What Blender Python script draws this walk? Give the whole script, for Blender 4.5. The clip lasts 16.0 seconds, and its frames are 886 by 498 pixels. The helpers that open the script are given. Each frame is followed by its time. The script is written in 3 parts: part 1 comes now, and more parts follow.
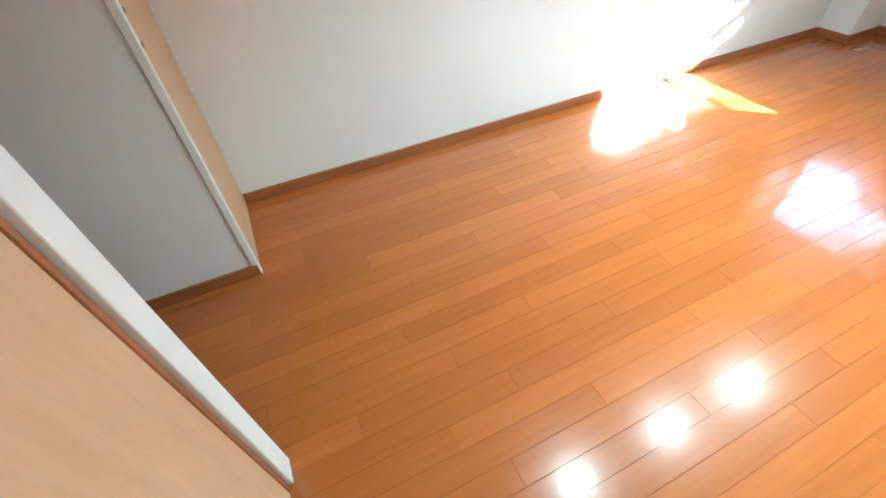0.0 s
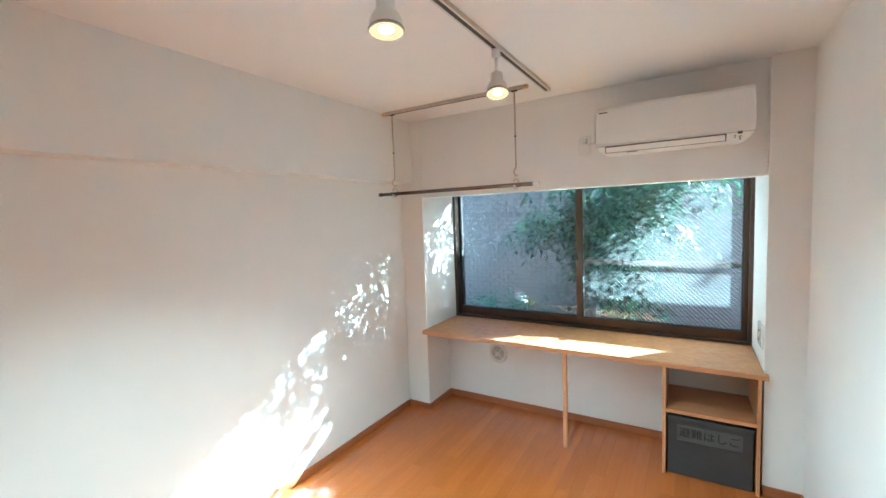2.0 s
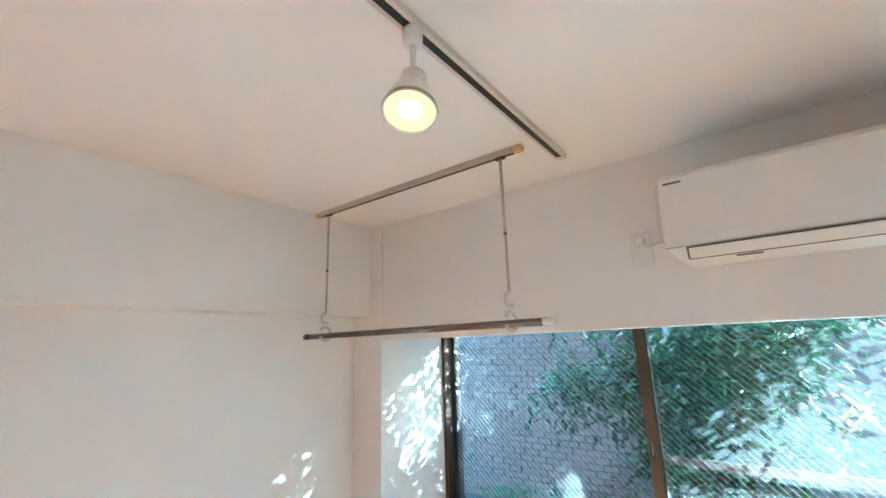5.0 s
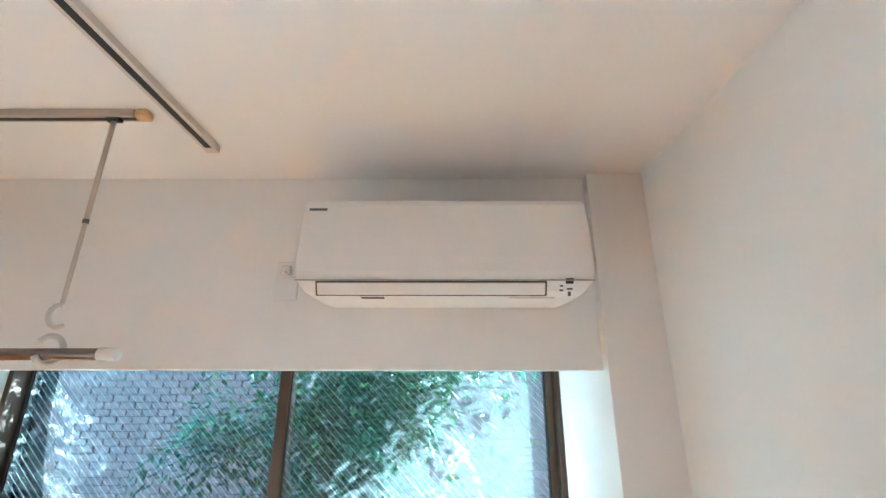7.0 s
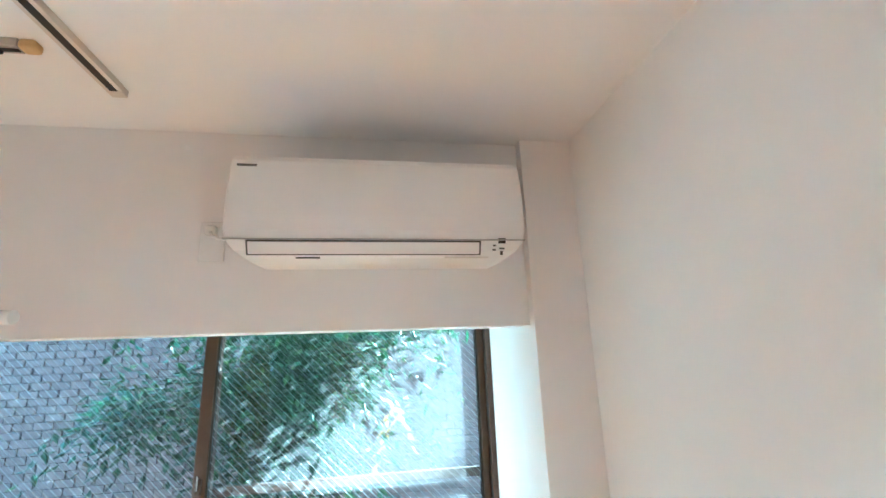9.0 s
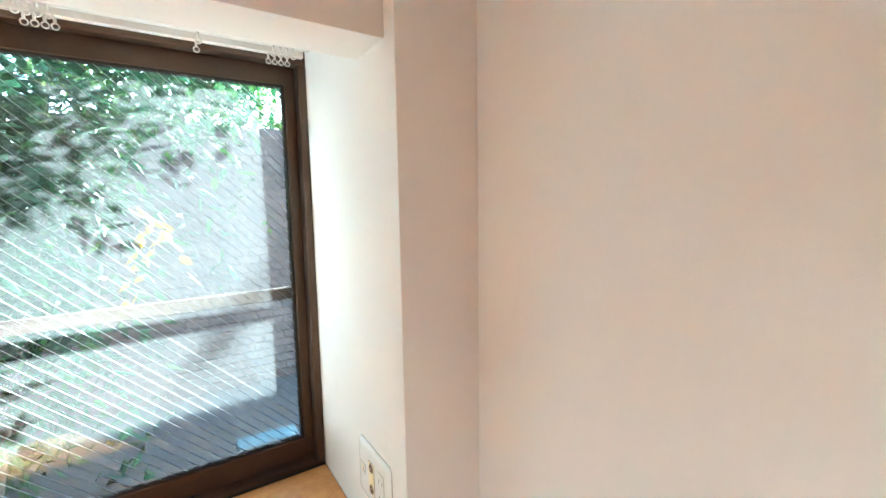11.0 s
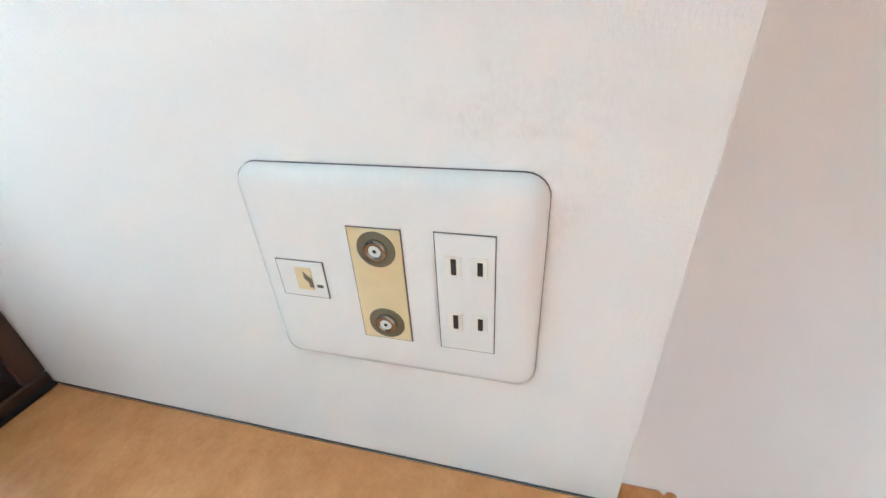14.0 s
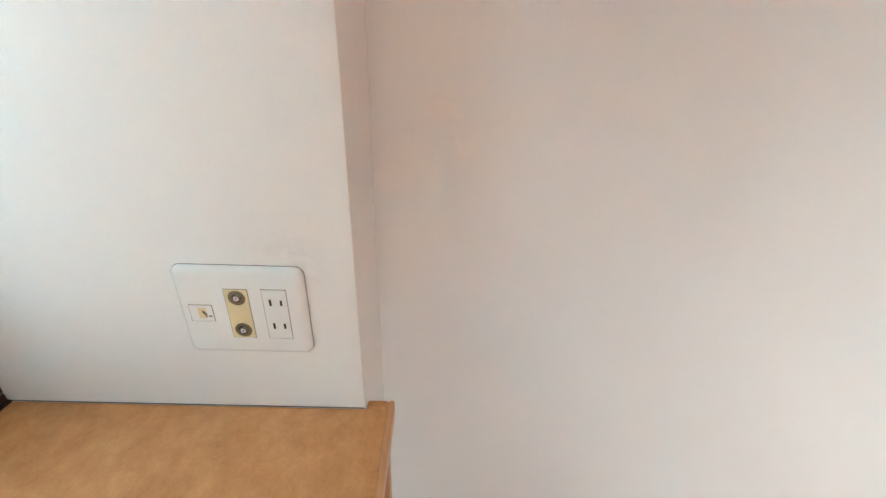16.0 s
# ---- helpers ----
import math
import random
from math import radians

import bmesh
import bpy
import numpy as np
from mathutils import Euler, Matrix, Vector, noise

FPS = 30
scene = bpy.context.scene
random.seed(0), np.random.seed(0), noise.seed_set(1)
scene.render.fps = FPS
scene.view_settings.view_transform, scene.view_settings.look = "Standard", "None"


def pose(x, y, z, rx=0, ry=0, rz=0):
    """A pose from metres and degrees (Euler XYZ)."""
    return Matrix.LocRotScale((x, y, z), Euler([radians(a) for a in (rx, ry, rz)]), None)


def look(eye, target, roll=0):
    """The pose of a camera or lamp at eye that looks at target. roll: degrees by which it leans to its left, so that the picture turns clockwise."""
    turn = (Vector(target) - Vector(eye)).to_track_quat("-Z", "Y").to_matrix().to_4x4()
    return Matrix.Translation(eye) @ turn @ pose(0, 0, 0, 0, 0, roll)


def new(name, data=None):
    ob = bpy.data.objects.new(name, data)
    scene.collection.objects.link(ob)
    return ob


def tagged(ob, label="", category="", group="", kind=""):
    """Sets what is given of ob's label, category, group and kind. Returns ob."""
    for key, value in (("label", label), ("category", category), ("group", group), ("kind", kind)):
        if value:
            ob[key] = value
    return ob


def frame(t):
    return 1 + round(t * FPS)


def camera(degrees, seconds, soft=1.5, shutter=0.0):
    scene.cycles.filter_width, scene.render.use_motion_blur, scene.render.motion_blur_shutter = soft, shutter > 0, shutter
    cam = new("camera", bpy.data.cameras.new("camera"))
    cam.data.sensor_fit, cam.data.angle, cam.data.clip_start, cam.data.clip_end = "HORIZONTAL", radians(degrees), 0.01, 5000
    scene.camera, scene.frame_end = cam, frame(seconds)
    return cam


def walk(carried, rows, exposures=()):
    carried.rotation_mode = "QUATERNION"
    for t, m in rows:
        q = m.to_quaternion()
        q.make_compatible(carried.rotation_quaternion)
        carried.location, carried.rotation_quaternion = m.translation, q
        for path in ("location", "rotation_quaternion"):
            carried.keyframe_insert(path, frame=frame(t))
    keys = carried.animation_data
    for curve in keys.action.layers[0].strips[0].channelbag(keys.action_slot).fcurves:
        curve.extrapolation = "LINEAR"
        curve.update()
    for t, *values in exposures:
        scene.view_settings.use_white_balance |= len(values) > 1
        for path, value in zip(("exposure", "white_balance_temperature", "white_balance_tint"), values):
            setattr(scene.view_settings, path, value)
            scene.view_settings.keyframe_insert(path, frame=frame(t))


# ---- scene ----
cam = camera(93.9, 16.0)
EXPOSURES = [(0.0, 5.33, 4300, -23), (0.5, 5.1, 4350, -23), (1.0, 5.1, 4400, -21), (1.5, 5.07, 4300, -22), (3.0, 5.23, 4050, -25), (5.5, 5.23, 4000, -25), (8.0, 5.38, 4000, -25), (10.5, 5.17, 4330, -21), (11.0, 5.17, 4880, -16), (11.5, 5.17, 5130, -8), (12.0, 5.02, 5130, -7), (12.5, 4.97, 4930, -9), (14.0, 5.12, 4580, -11), (15.0, 5.19, 4580, -11), (16.0, 4.84, 4830, -12)]
PATH = [
    (0, (-0.651, 0.276, 1.196), (-0.104, 1.568, -0.23), -3.7),
    (0.5, (-0.352, 0.101, 1.353), (0.619, 1.208, 0.0), -5.1),
    (1, (-0.134, -0.076, 1.467), (1.177, 1.01, 0.419), -5.1),
    (1.5, (0.067, -0.098, 1.503), (1.692, 0.945, 0.982), -1.6),
    (2, (0.338, -0.035, 1.637), (2.048, 0.99, 1.482), -2.1),
    (2.5, (0.63, 0.001, 1.672), (2.311, 1.085, 1.718), -2.7),
    (3, (0.919, 0.046, 1.689), (2.553, 1.186, 1.857), -3.5),
    (3.2, (0.995, 0.089, 1.684), (2.624, 1.228, 1.905), -4.1),
    (5.3, (1.703, 0.273, 1.762), (3.276, 1.4, 2.27), -1.6),
    (5.5, (1.751, 0.276, 1.743), (3.384, 1.287, 2.302), -0.9),
    (6, (1.855, 0.161, 1.777), (3.642, 0.867, 2.334), 0.3),
    (6.5, (1.916, 0.106, 1.77), (3.8, 0.402, 2.371), 0.2),
    (7, (1.936, 0.069, 1.768), (3.841, 0.079, 2.375), 0.1),
    (7.5, (1.934, 0.084, 1.768), (3.836, -0.048, 2.372), -0.3),
    (8, (1.925, 0.094, 1.769), (3.833, -0.059, 2.349), -0.5),
    (8.2, (1.917, 0.109, 1.76), (3.825, -0.061, 2.338), -0.8),
    (10.5, (2.237, -0.034, 1.608), (4.051, -0.876, 1.592), -1.7),
    (11, (2.492, -0.05, 1.506), (4.153, -1.14, 1.276), -0.9),
    (11.5, (2.722, -0.025, 1.476), (4.125, -1.349, 0.948), -0.4),
    (12, (2.971, -0.1, 1.378), (4.122, -1.58, 0.682), -0.1),
    (12.5, (3.129, -0.15, 1.257), (3.993, -1.747, 0.417), -1.3),
    (13, (3.205, -0.169, 1.126), (3.83, -1.845, 0.232), -2.0),
    (13.5, (3.223, -0.204, 1.016), (3.759, -1.914, 0.127), -1.6),
    (14, (3.226, -0.212, 1.022), (3.697, -1.856, -0.005), -3.3),
    (14.5, (3.205, -0.206, 1.027), (3.78, -1.866, 0.071), -3.3),
    (15, (3.187, -0.164, 1.065), (3.745, -1.826, 0.102), -2.6),
    (15.5, (3.118, -0.084, 1.143), (3.544, -1.815, 0.235), -1.2),
    (16, (3.055, 0.063, 1.214), (3.03, -1.723, 0.315), 1.9),
]
walk(cam, [(t, look(eye, target, roll)) for t, eye, target, roll in PATH], EXPOSURES)

# ---- world, sun and exposure ----
SUN_WAY = Vector((0.735, -0.68, 0.430)).normalized()
world = bpy.data.worlds.new("sky")
scene.world = world
world.use_nodes = True
wn = world.node_tree
sky = wn.nodes.new("ShaderNodeTexSky")
sky.sky_type = "NISHITA"
sky.sun_disc = False
sky.dust_density, sky.ozone_density = 2.0, 0.6
sky.sun_elevation = math.asin(SUN_WAY.z)
sky.sun_rotation = math.atan2(SUN_WAY.x, SUN_WAY.y)
wn.nodes["Background"].inputs["Strength"].default_value = 0.10
wn.links.new(sky.outputs[0], wn.nodes["Background"].inputs["Color"])

sun = new("sun", bpy.data.lights.new("sun", "SUN"))
sun.data.energy = 4.0
sun.data.angle = radians(0.5)
sun.data.color = (1.0, 0.93, 0.83)
sun.matrix_world = look(SUN_WAY * 20, (0, 0, 0))


# ---- materials ----
def shader(name, rough=0.5, metal=0.0):
    m = bpy.data.materials.new(name)
    m.use_nodes = True
    b = m.node_tree.nodes["Principled BSDF"]
    b.inputs["Roughness"].default_value = rough
    b.inputs["Metallic"].default_value = metal
    return m, m.node_tree, b


def node(nt, kind, **sets):
    n = nt.nodes.new(kind)
    for k, v in sets.items():
        n.inputs[k.replace("_", " ")].default_value = v
    return n


def ramp(nt, fac, stops):
    r = nt.nodes.new("ShaderNodeValToRGB")
    el = r.color_ramp.elements
    while len(el) < len(stops):
        el.new(0.5)
    for e, (p, c) in zip(el, stops):
        e.position, e.color = p, (*c, 1)
    nt.links.new(fac, r.inputs[0])
    return r.outputs[0]


def place(nt, scale=(1, 1, 1)):
    g = nt.nodes.new("ShaderNodeNewGeometry")
    m = nt.nodes.new("ShaderNodeMapping")
    m.inputs["Scale"].default_value = scale
    nt.links.new(g.outputs["Position"], m.inputs["Vector"])
    return m.outputs[0]


def noise_tex(nt, vec, scale, detail=4.0, rough=0.55):
    n = node(nt, "ShaderNodeTexNoise", Scale=scale, Detail=detail, Roughness=rough)
    nt.links.new(vec, n.inputs["Vector"])
    return n.outputs["Fac"]


def mixed(nt, fac, a, b, how="MIX"):
    m = nt.nodes.new("ShaderNodeMix")
    m.data_type, m.blend_type = "RGBA", how
    for sock, v in ((m.inputs[0], fac), (m.inputs[6], a), (m.inputs[7], b)):
        if isinstance(v, (int, float)):
            sock.default_value = v
        elif isinstance(v, tuple):
            sock.default_value = (*v, 1)
        else:
            nt.links.new(v, sock)
    return m.outputs[2]


def bumped(nt, b, height, strength, dist):
    n = node(nt, "ShaderNodeBump", Strength=strength, Distance=dist)
    nt.links.new(height, n.inputs["Height"])
    nt.links.new(n.outputs[0], b.inputs["Normal"])


def plain(name, col, rough=0.5, metal=0.0, vary=0.06, scale=9.0, grain=120.0, bump=0.1, depth=0.0005):
    m, nt, b = shader(name, rough, metal)
    v = place(nt)
    big, fine = noise_tex(nt, v, scale), noise_tex(nt, v, grain, 3)
    lo = tuple(c * (1 - vary) for c in col)
    hi = tuple(min(1, c * (1 + vary)) for c in col)
    c1 = ramp(nt, big, [(0.3, lo), (0.7, hi)])
    c2 = ramp(nt, fine, [(0.3, (1 - vary, 1 - vary, 1 - vary)), (0.7, (1, 1, 1))])
    nt.links.new(mixed(nt, 1.0, c1, c2, "MULTIPLY"), b.inputs["Base Color"])
    r = nt.nodes.new("ShaderNodeMapRange")
    r.inputs[3].default_value, r.inputs[4].default_value = rough * 0.85, min(1, rough * 1.15)
    nt.links.new(big, r.inputs[0])
    nt.links.new(r.outputs[0], b.inputs["Roughness"])
    if bump:
        bumped(nt, b, fine, bump, depth)
    return m


def wallpaper(name="woven_white_wallpaper", scuff=None):
    """Off-white woven vinyl: fine threads both ways, faint large unevenness, and a grey hand scuff if a place is given."""
    m, nt, b = shader(name, 0.7)
    v = place(nt)
    big = noise_tex(nt, v, 1.6, 3)
    col = ramp(nt, big, [(0.3, (0.80, 0.785, 0.765)), (0.7, (0.83, 0.815, 0.80))])
    wx = noise_tex(nt, place(nt, (1, 1, 0.35)), 750, 2)
    wz = noise_tex(nt, place(nt, (0.35, 0.35, 1)), 750, 2)
    add = nt.nodes.new("ShaderNodeMath")
    nt.links.new(wx, add.inputs[0]), nt.links.new(wz, add.inputs[1])
    if scuff:
        away = nt.nodes.new("ShaderNodeVectorMath")
        away.operation = "DISTANCE"
        away.inputs[1].default_value = scuff
        nt.links.new(v, away.inputs[0])
        patch = ramp(nt, away.outputs["Value"], [(0.015, (1, 1, 1)), (0.075, (0, 0, 0))])
        grime = ramp(nt, noise_tex(nt, place(nt, (1, 1, 1.4)), 26, 5, 0.65), [(0.45, (0, 0, 0)), (0.80, (1, 1, 1))])
        weave = ramp(nt, wx, [(0.40, (1, 1, 1)), (0.62, (0.35, 0.35, 0.35))])
        amount = mixed(nt, 1.0, mixed(nt, 1.0, patch, grime, "MULTIPLY"), weave, "MULTIPLY")
        col = mixed(nt, amount, col, (0.64, 0.62, 0.59))
    nt.links.new(col, b.inputs["Base Color"])
    bumped(nt, b, add.outputs[0], 0.42, 0.0006)
    return m


def wood(name, dark, light, rough, along=(1, 1, 1), scale=14.0, coat=0.0, per_piece=0.0, bump=0.08, island=False):
    m, nt, b = shader(name, rough)
    g = nt.nodes.new("ShaderNodeNewGeometry")
    info = nt.nodes.new("ShaderNodeObjectInfo")
    shift = nt.nodes.new("ShaderNodeVectorMath")
    shift.operation = "SCALE"
    shift.inputs[0].default_value = (7.3, 3.1, 1.7)
    nt.links.new(info.outputs["Random"], shift.inputs["Scale"])
    add = nt.nodes.new("ShaderNodeVectorMath")
    nt.links.new(g.outputs["Position"], add.inputs[0])
    nt.links.new(shift.outputs[0], add.inputs[1])
    mp = nt.nodes.new("ShaderNodeMapping")
    mp.inputs["Scale"].default_value = along
    nt.links.new(add.outputs[0], mp.inputs["Vector"])
    grain = noise_tex(nt, mp.outputs[0], scale, 6, 0.6)
    fine = noise_tex(nt, mp.outputs[0], scale * 9, 3, 0.6)
    col = ramp(nt, grain, [(0.28, dark), (0.72, light)])
    col = mixed(nt, 0.25, col, ramp(nt, fine, [(0.3, dark), (0.7, light)]))
    if per_piece:
        k = 1 - per_piece
        col = mixed(nt, 1.0, col, ramp(nt, g.outputs["Random Per Island"] if island else info.outputs["Random"], [(0.0, (k, k * 0.97, k * 0.93)), (1.0, (1, 1, 1))]), "MULTIPLY")
    nt.links.new(col, b.inputs["Base Color"])
    if coat:
        b.inputs["Coat Weight"].default_value = coat
        b.inputs["Coat Roughness"].default_value = 0.075
    bumped(nt, b, fine, bump, 0.0004)
    if coat:
        b.inputs["Specular IOR Level"].default_value = 0.2
    return m


def emitter(name, col, strength):
    m = bpy.data.materials.new(name)
    m.use_nodes = True
    nt = m.node_tree
    e = node(nt, "ShaderNodeEmission", Color=(*col, 1), Strength=strength)
    nt.links.new(e.outputs[0], nt.nodes["Material Output"].inputs["Surface"])
    return m


def pane_glass():
    """Clear float glass with a film of dust that catches the sun."""
    m = bpy.data.materials.new("window_glass")
    m.use_nodes = True
    nt = m.node_tree
    clear = node(nt, "ShaderNodeBsdfTransparent", Color=(0.95, 0.955, 0.96, 1))
    gloss = node(nt, "ShaderNodeBsdfGlossy", Roughness=0.01)
    dust = node(nt, "ShaderNodeBsdfTranslucent", Color=(0.90, 0.88, 0.90, 1))
    fres = node(nt, "ShaderNodeFresnel", IOR=1.5)
    amount = nt.nodes.new("ShaderNodeMapRange")
    amount.inputs[3].default_value, amount.inputs[4].default_value = 0.0075, 0.012
    nt.links.new(noise_tex(nt, place(nt), 5, 5), amount.inputs[0])
    a, c = nt.nodes.new("ShaderNodeMixShader"), nt.nodes.new("ShaderNodeMixShader")
    nt.links.new(amount.outputs[0], a.inputs[0])
    nt.links.new(clear.outputs[0], a.inputs[1]), nt.links.new(dust.outputs[0], a.inputs[2])
    nt.links.new(fres.outputs[0], c.inputs[0])
    nt.links.new(a.outputs[0], c.inputs[1]), nt.links.new(gloss.outputs[0], c.inputs[2])
    nt.links.new(c.outputs[0], nt.nodes["Material Output"].inputs["Surface"])
    return m


def screen_mesh():
    """Insect mesh, too fine to see singly: mostly open, the threads grey and dusty."""
    m = bpy.data.materials.new("insect_mesh")
    m.use_nodes = True
    nt = m.node_tree
    clear = node(nt, "ShaderNodeBsdfTransparent")
    thread = node(nt, "ShaderNodeBsdfTranslucent", Color=(0.50, 0.48, 0.50, 1))
    back = node(nt, "ShaderNodeBsdfDiffuse", Color=(0.25, 0.3, 0.32, 1))
    a, c = nt.nodes.new("ShaderNodeMixShader"), nt.nodes.new("ShaderNodeMixShader")
    a.inputs[0].default_value = 0.4
    nt.links.new(thread.outputs[0], a.inputs[1]), nt.links.new(back.outputs[0], a.inputs[2])
    amount = nt.nodes.new("ShaderNodeMapRange")
    amount.inputs[3].default_value, amount.inputs[4].default_value = 0.006, 0.012
    nt.links.new(noise_tex(nt, place(nt), 6, 4), amount.inputs[0])
    nt.links.new(amount.outputs[0], c.inputs[0])
    nt.links.new(clear.outputs[0], c.inputs[1]), nt.links.new(a.outputs[0], c.inputs[2])
    nt.links.new(c.outputs[0], nt.nodes["Material Output"].inputs["Surface"])
    return m


def leaf_mat(name, stops):
    m = bpy.data.materials.new(name)
    m.use_nodes = True
    nt = m.node_tree
    b = nt.nodes["Principled BSDF"]
    g = nt.nodes.new("ShaderNodeNewGeometry")
    col = ramp(nt, g.outputs["Random Per Island"], stops)
    nt.links.new(col, b.inputs["Base Color"])
    b.inputs["Roughness"].default_value = 0.5
    b.inputs["Specular IOR Level"].default_value = 0.12
    t = nt.nodes.new("ShaderNodeBsdfTranslucent")
    nt.links.new(mixed(nt, 1.0, col, (1.3, 1.4, 0.6), "MULTIPLY"), t.inputs["Color"])
    mx = nt.nodes.new("ShaderNodeMixShader")
    mx.inputs[0].default_value = 0.10
    nt.links.new(b.outputs[0], mx.inputs[1]), nt.links.new(t.outputs[0], mx.inputs[2])
    nt.links.new(mx.outputs[0], nt.nodes["Material Output"].inputs["Surface"])
    return m


WALL = wallpaper()
WALL_SCUFFED = wallpaper("scuffed_white_wallpaper", (3.245, -0.395, 0.965))
CEIL = plain("ceiling_paper", (0.83, 0.815, 0.80), 0.75, vary=0.02, scale=1.3, grain=420, bump=0.2)
PLANK = wood("varnished_floor_plank", (0.385, 0.112, 0.018), (0.455, 0.146, 0.026), 0.24, (0.35, 5, 5), 9, coat=0.9, per_piece=0.17, bump=0.03)
UNDER = plain("floor_joint", (0.30, 0.098, 0.022), 0.6)
BASE = wood("brown_skirting", (0.27, 0.095, 0.03), (0.37, 0.14, 0.05), 0.35, (0.4, 0.4, 4), 10)
DESK = wood("pale_desk_veneer", (0.43, 0.195, 0.066), (0.64, 0.335, 0.135), 0.42, (1.5, 1.1, 1.5), 24, coat=0.1)
EDGE = wood("desk_edge_band", (0.46, 0.22, 0.09), (0.55, 0.29, 0.13), 0.4, (3, 0.6, 3), 16)
SHELF = wood("shelf_veneer", (0.40, 0.19, 0.08), (0.50, 0.26, 0.12), 0.45, (2, 0.6, 2), 12)
PLY = wood("tan_closet_panel", (0.58, 0.36, 0.20), (0.68, 0.45, 0.27), 0.45, (3, 3, 0.5), 12)
WHITE = plain("white_paint_trim", (0.82, 0.81, 0.79), 0.4, vary=0.02, scale=4)
BRONZE = plain("bronze_aluminium", (0.105, 0.068, 0.05), 0.38, 0.55, vary=0.12, scale=6, grain=200)
BRONZE_DARK = plain("dark_gasket_and_stile_shade", (0.02, 0.018, 0.017), 0.6)
GLASS, MESH = pane_glass(), screen_mesh()
WIRE = plain("glass_wire", (0.56, 0.57, 0.59), 0.4, 0.3, vary=0.05)
AC_WHITE = plain("white_appliance_plastic", (0.80, 0.785, 0.765), 0.32, vary=0.015, scale=3, grain=300, bump=0.03)
PLASTIC = plain("white_plate_plastic", (0.80, 0.80, 0.79), 0.13, vary=0.015, scale=20, grain=500, bump=0.02)
PLASTIC_W = plain("warm_white_plastic", (0.78, 0.755, 0.71), 0.35, vary=0.02)
CREAM = plain("cream_insert", (0.72, 0.61, 0.36), 0.4, vary=0.04, scale=40)
BLACK = plain("black_plastic", (0.012, 0.012, 0.013), 0.4)
GREY_LINE = plain("grey_seam", (0.10, 0.095, 0.09), 0.5)
PALE_LINE = plain("pale_seam", (0.42, 0.41, 0.39), 0.5)
STEEL = plain("brushed_steel", (0.40, 0.37, 0.35), 0.25, 1.0, vary=0.06, grain=300)
RAIL = plain("champagne_rail", (0.50, 0.44, 0.38), 0.4, 0.3, vary=0.05)
TRACK = plain("ivory_track", (0.66, 0.59, 0.51), 0.4, vary=0.04)
IVORY = plain("ivory_hook_plastic", (0.60, 0.55, 0.49), 0.4, vary=0.04)
POLE = plain("dark_steel_pole", (0.22, 0.19, 0.17), 0.22, 1.0, vary=0.06, grain=300)
OCHRE = plain("ochre_end_cap", (0.62, 0.43, 0.19), 0.5, vary=0.05)
BULB = emitter("lit_bulb", (1.0, 0.74, 0.46), 0.30)
LENS = emitter("lit_lamp_lens", (1.0, 0.60, 0.27), 0.042)
# flat grey painted for the shade behind the vent's spokes
VENT_GREY = plain("vent_opening_shade", (0.42, 0.41, 0.39), 0.6)
# dark ring colour stands for the shade inside the aerial recesses
SHADE = plain("recess_shade", (0.17, 0.14, 0.085), 0.6)
PIPE_GREY = plain("grey_pipe", (0.14, 0.15, 0.16), 0.5)
BOXGREY = plain("dark_grey_ladder_box", (0.045, 0.045, 0.047), 0.5, vary=0.1, scale=12)
BOXPLATE = plain("box_label_plate", (0.085, 0.085, 0.085), 0.45)
LETTER = plain("black_lettering", (0.006, 0.006, 0.006), 0.6)
BRICK = wood("grey_brown_stone_brick", (0.055, 0.032, 0.027), (0.098, 0.060, 0.051), 0.9, (1, 1, 1), 22, per_piece=0.35, bump=0.6)
BRICK_REST = wood("grey_brown_stone_rest", (0.055, 0.032, 0.027), (0.098, 0.060, 0.051), 0.9, (1, 1, 1), 22, per_piece=0.35, bump=0.6, island=True)
MORTAR = plain("mortar", (0.055, 0.036, 0.031), 0.95, vary=0.2, scale=12)
CONCRETE = plain("grey_concrete", (0.045, 0.037, 0.031), 0.9, vary=0.18, scale=3, grain=60, bump=0.4, depth=0.002)
SOIL = plain("garden_ground", (0.12, 0.10, 0.08), 0.95, vary=0.3, scale=5, grain=40, bump=0.6, depth=0.01)
BARK = plain("grey_bark", (0.16, 0.13, 0.10), 0.9, vary=0.3, scale=30, grain=90, bump=0.5)
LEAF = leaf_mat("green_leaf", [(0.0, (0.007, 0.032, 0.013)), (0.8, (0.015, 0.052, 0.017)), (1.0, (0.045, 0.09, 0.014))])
# hedge leaves have the look of sunlight put into a brighter green
LEAF_LIT = leaf_mat("sunlit_green_leaf", [(0.0, (0.03, 0.075, 0.014)), (1.0, (0.13, 0.18, 0.028))])
LEAF_DRY = leaf_mat("yellow_leaf", [(0.0, (0.22, 0.115, 0.008)), (1.0, (0.30, 0.18, 0.016))])
PALE_BLUE = plain("pale_blue_block", (0.05, 0.085, 0.105), 0.7, vary=0.08)


# ---- mesh helpers ----
def link_mesh(name, bm, material, parent=None):
    me = bpy.data.meshes.new(name)
    bm.to_mesh(me)
    bm.free()
    for m in (material if isinstance(material, (list, tuple)) else [material]):
        me.materials.append(m)
    ob = new(name, me)
    if parent:
        ob.parent = parent
    return ob


def part(name, bm, material, parent, label=""):
    return tagged(link_mesh(name, bm, material, parent), label)


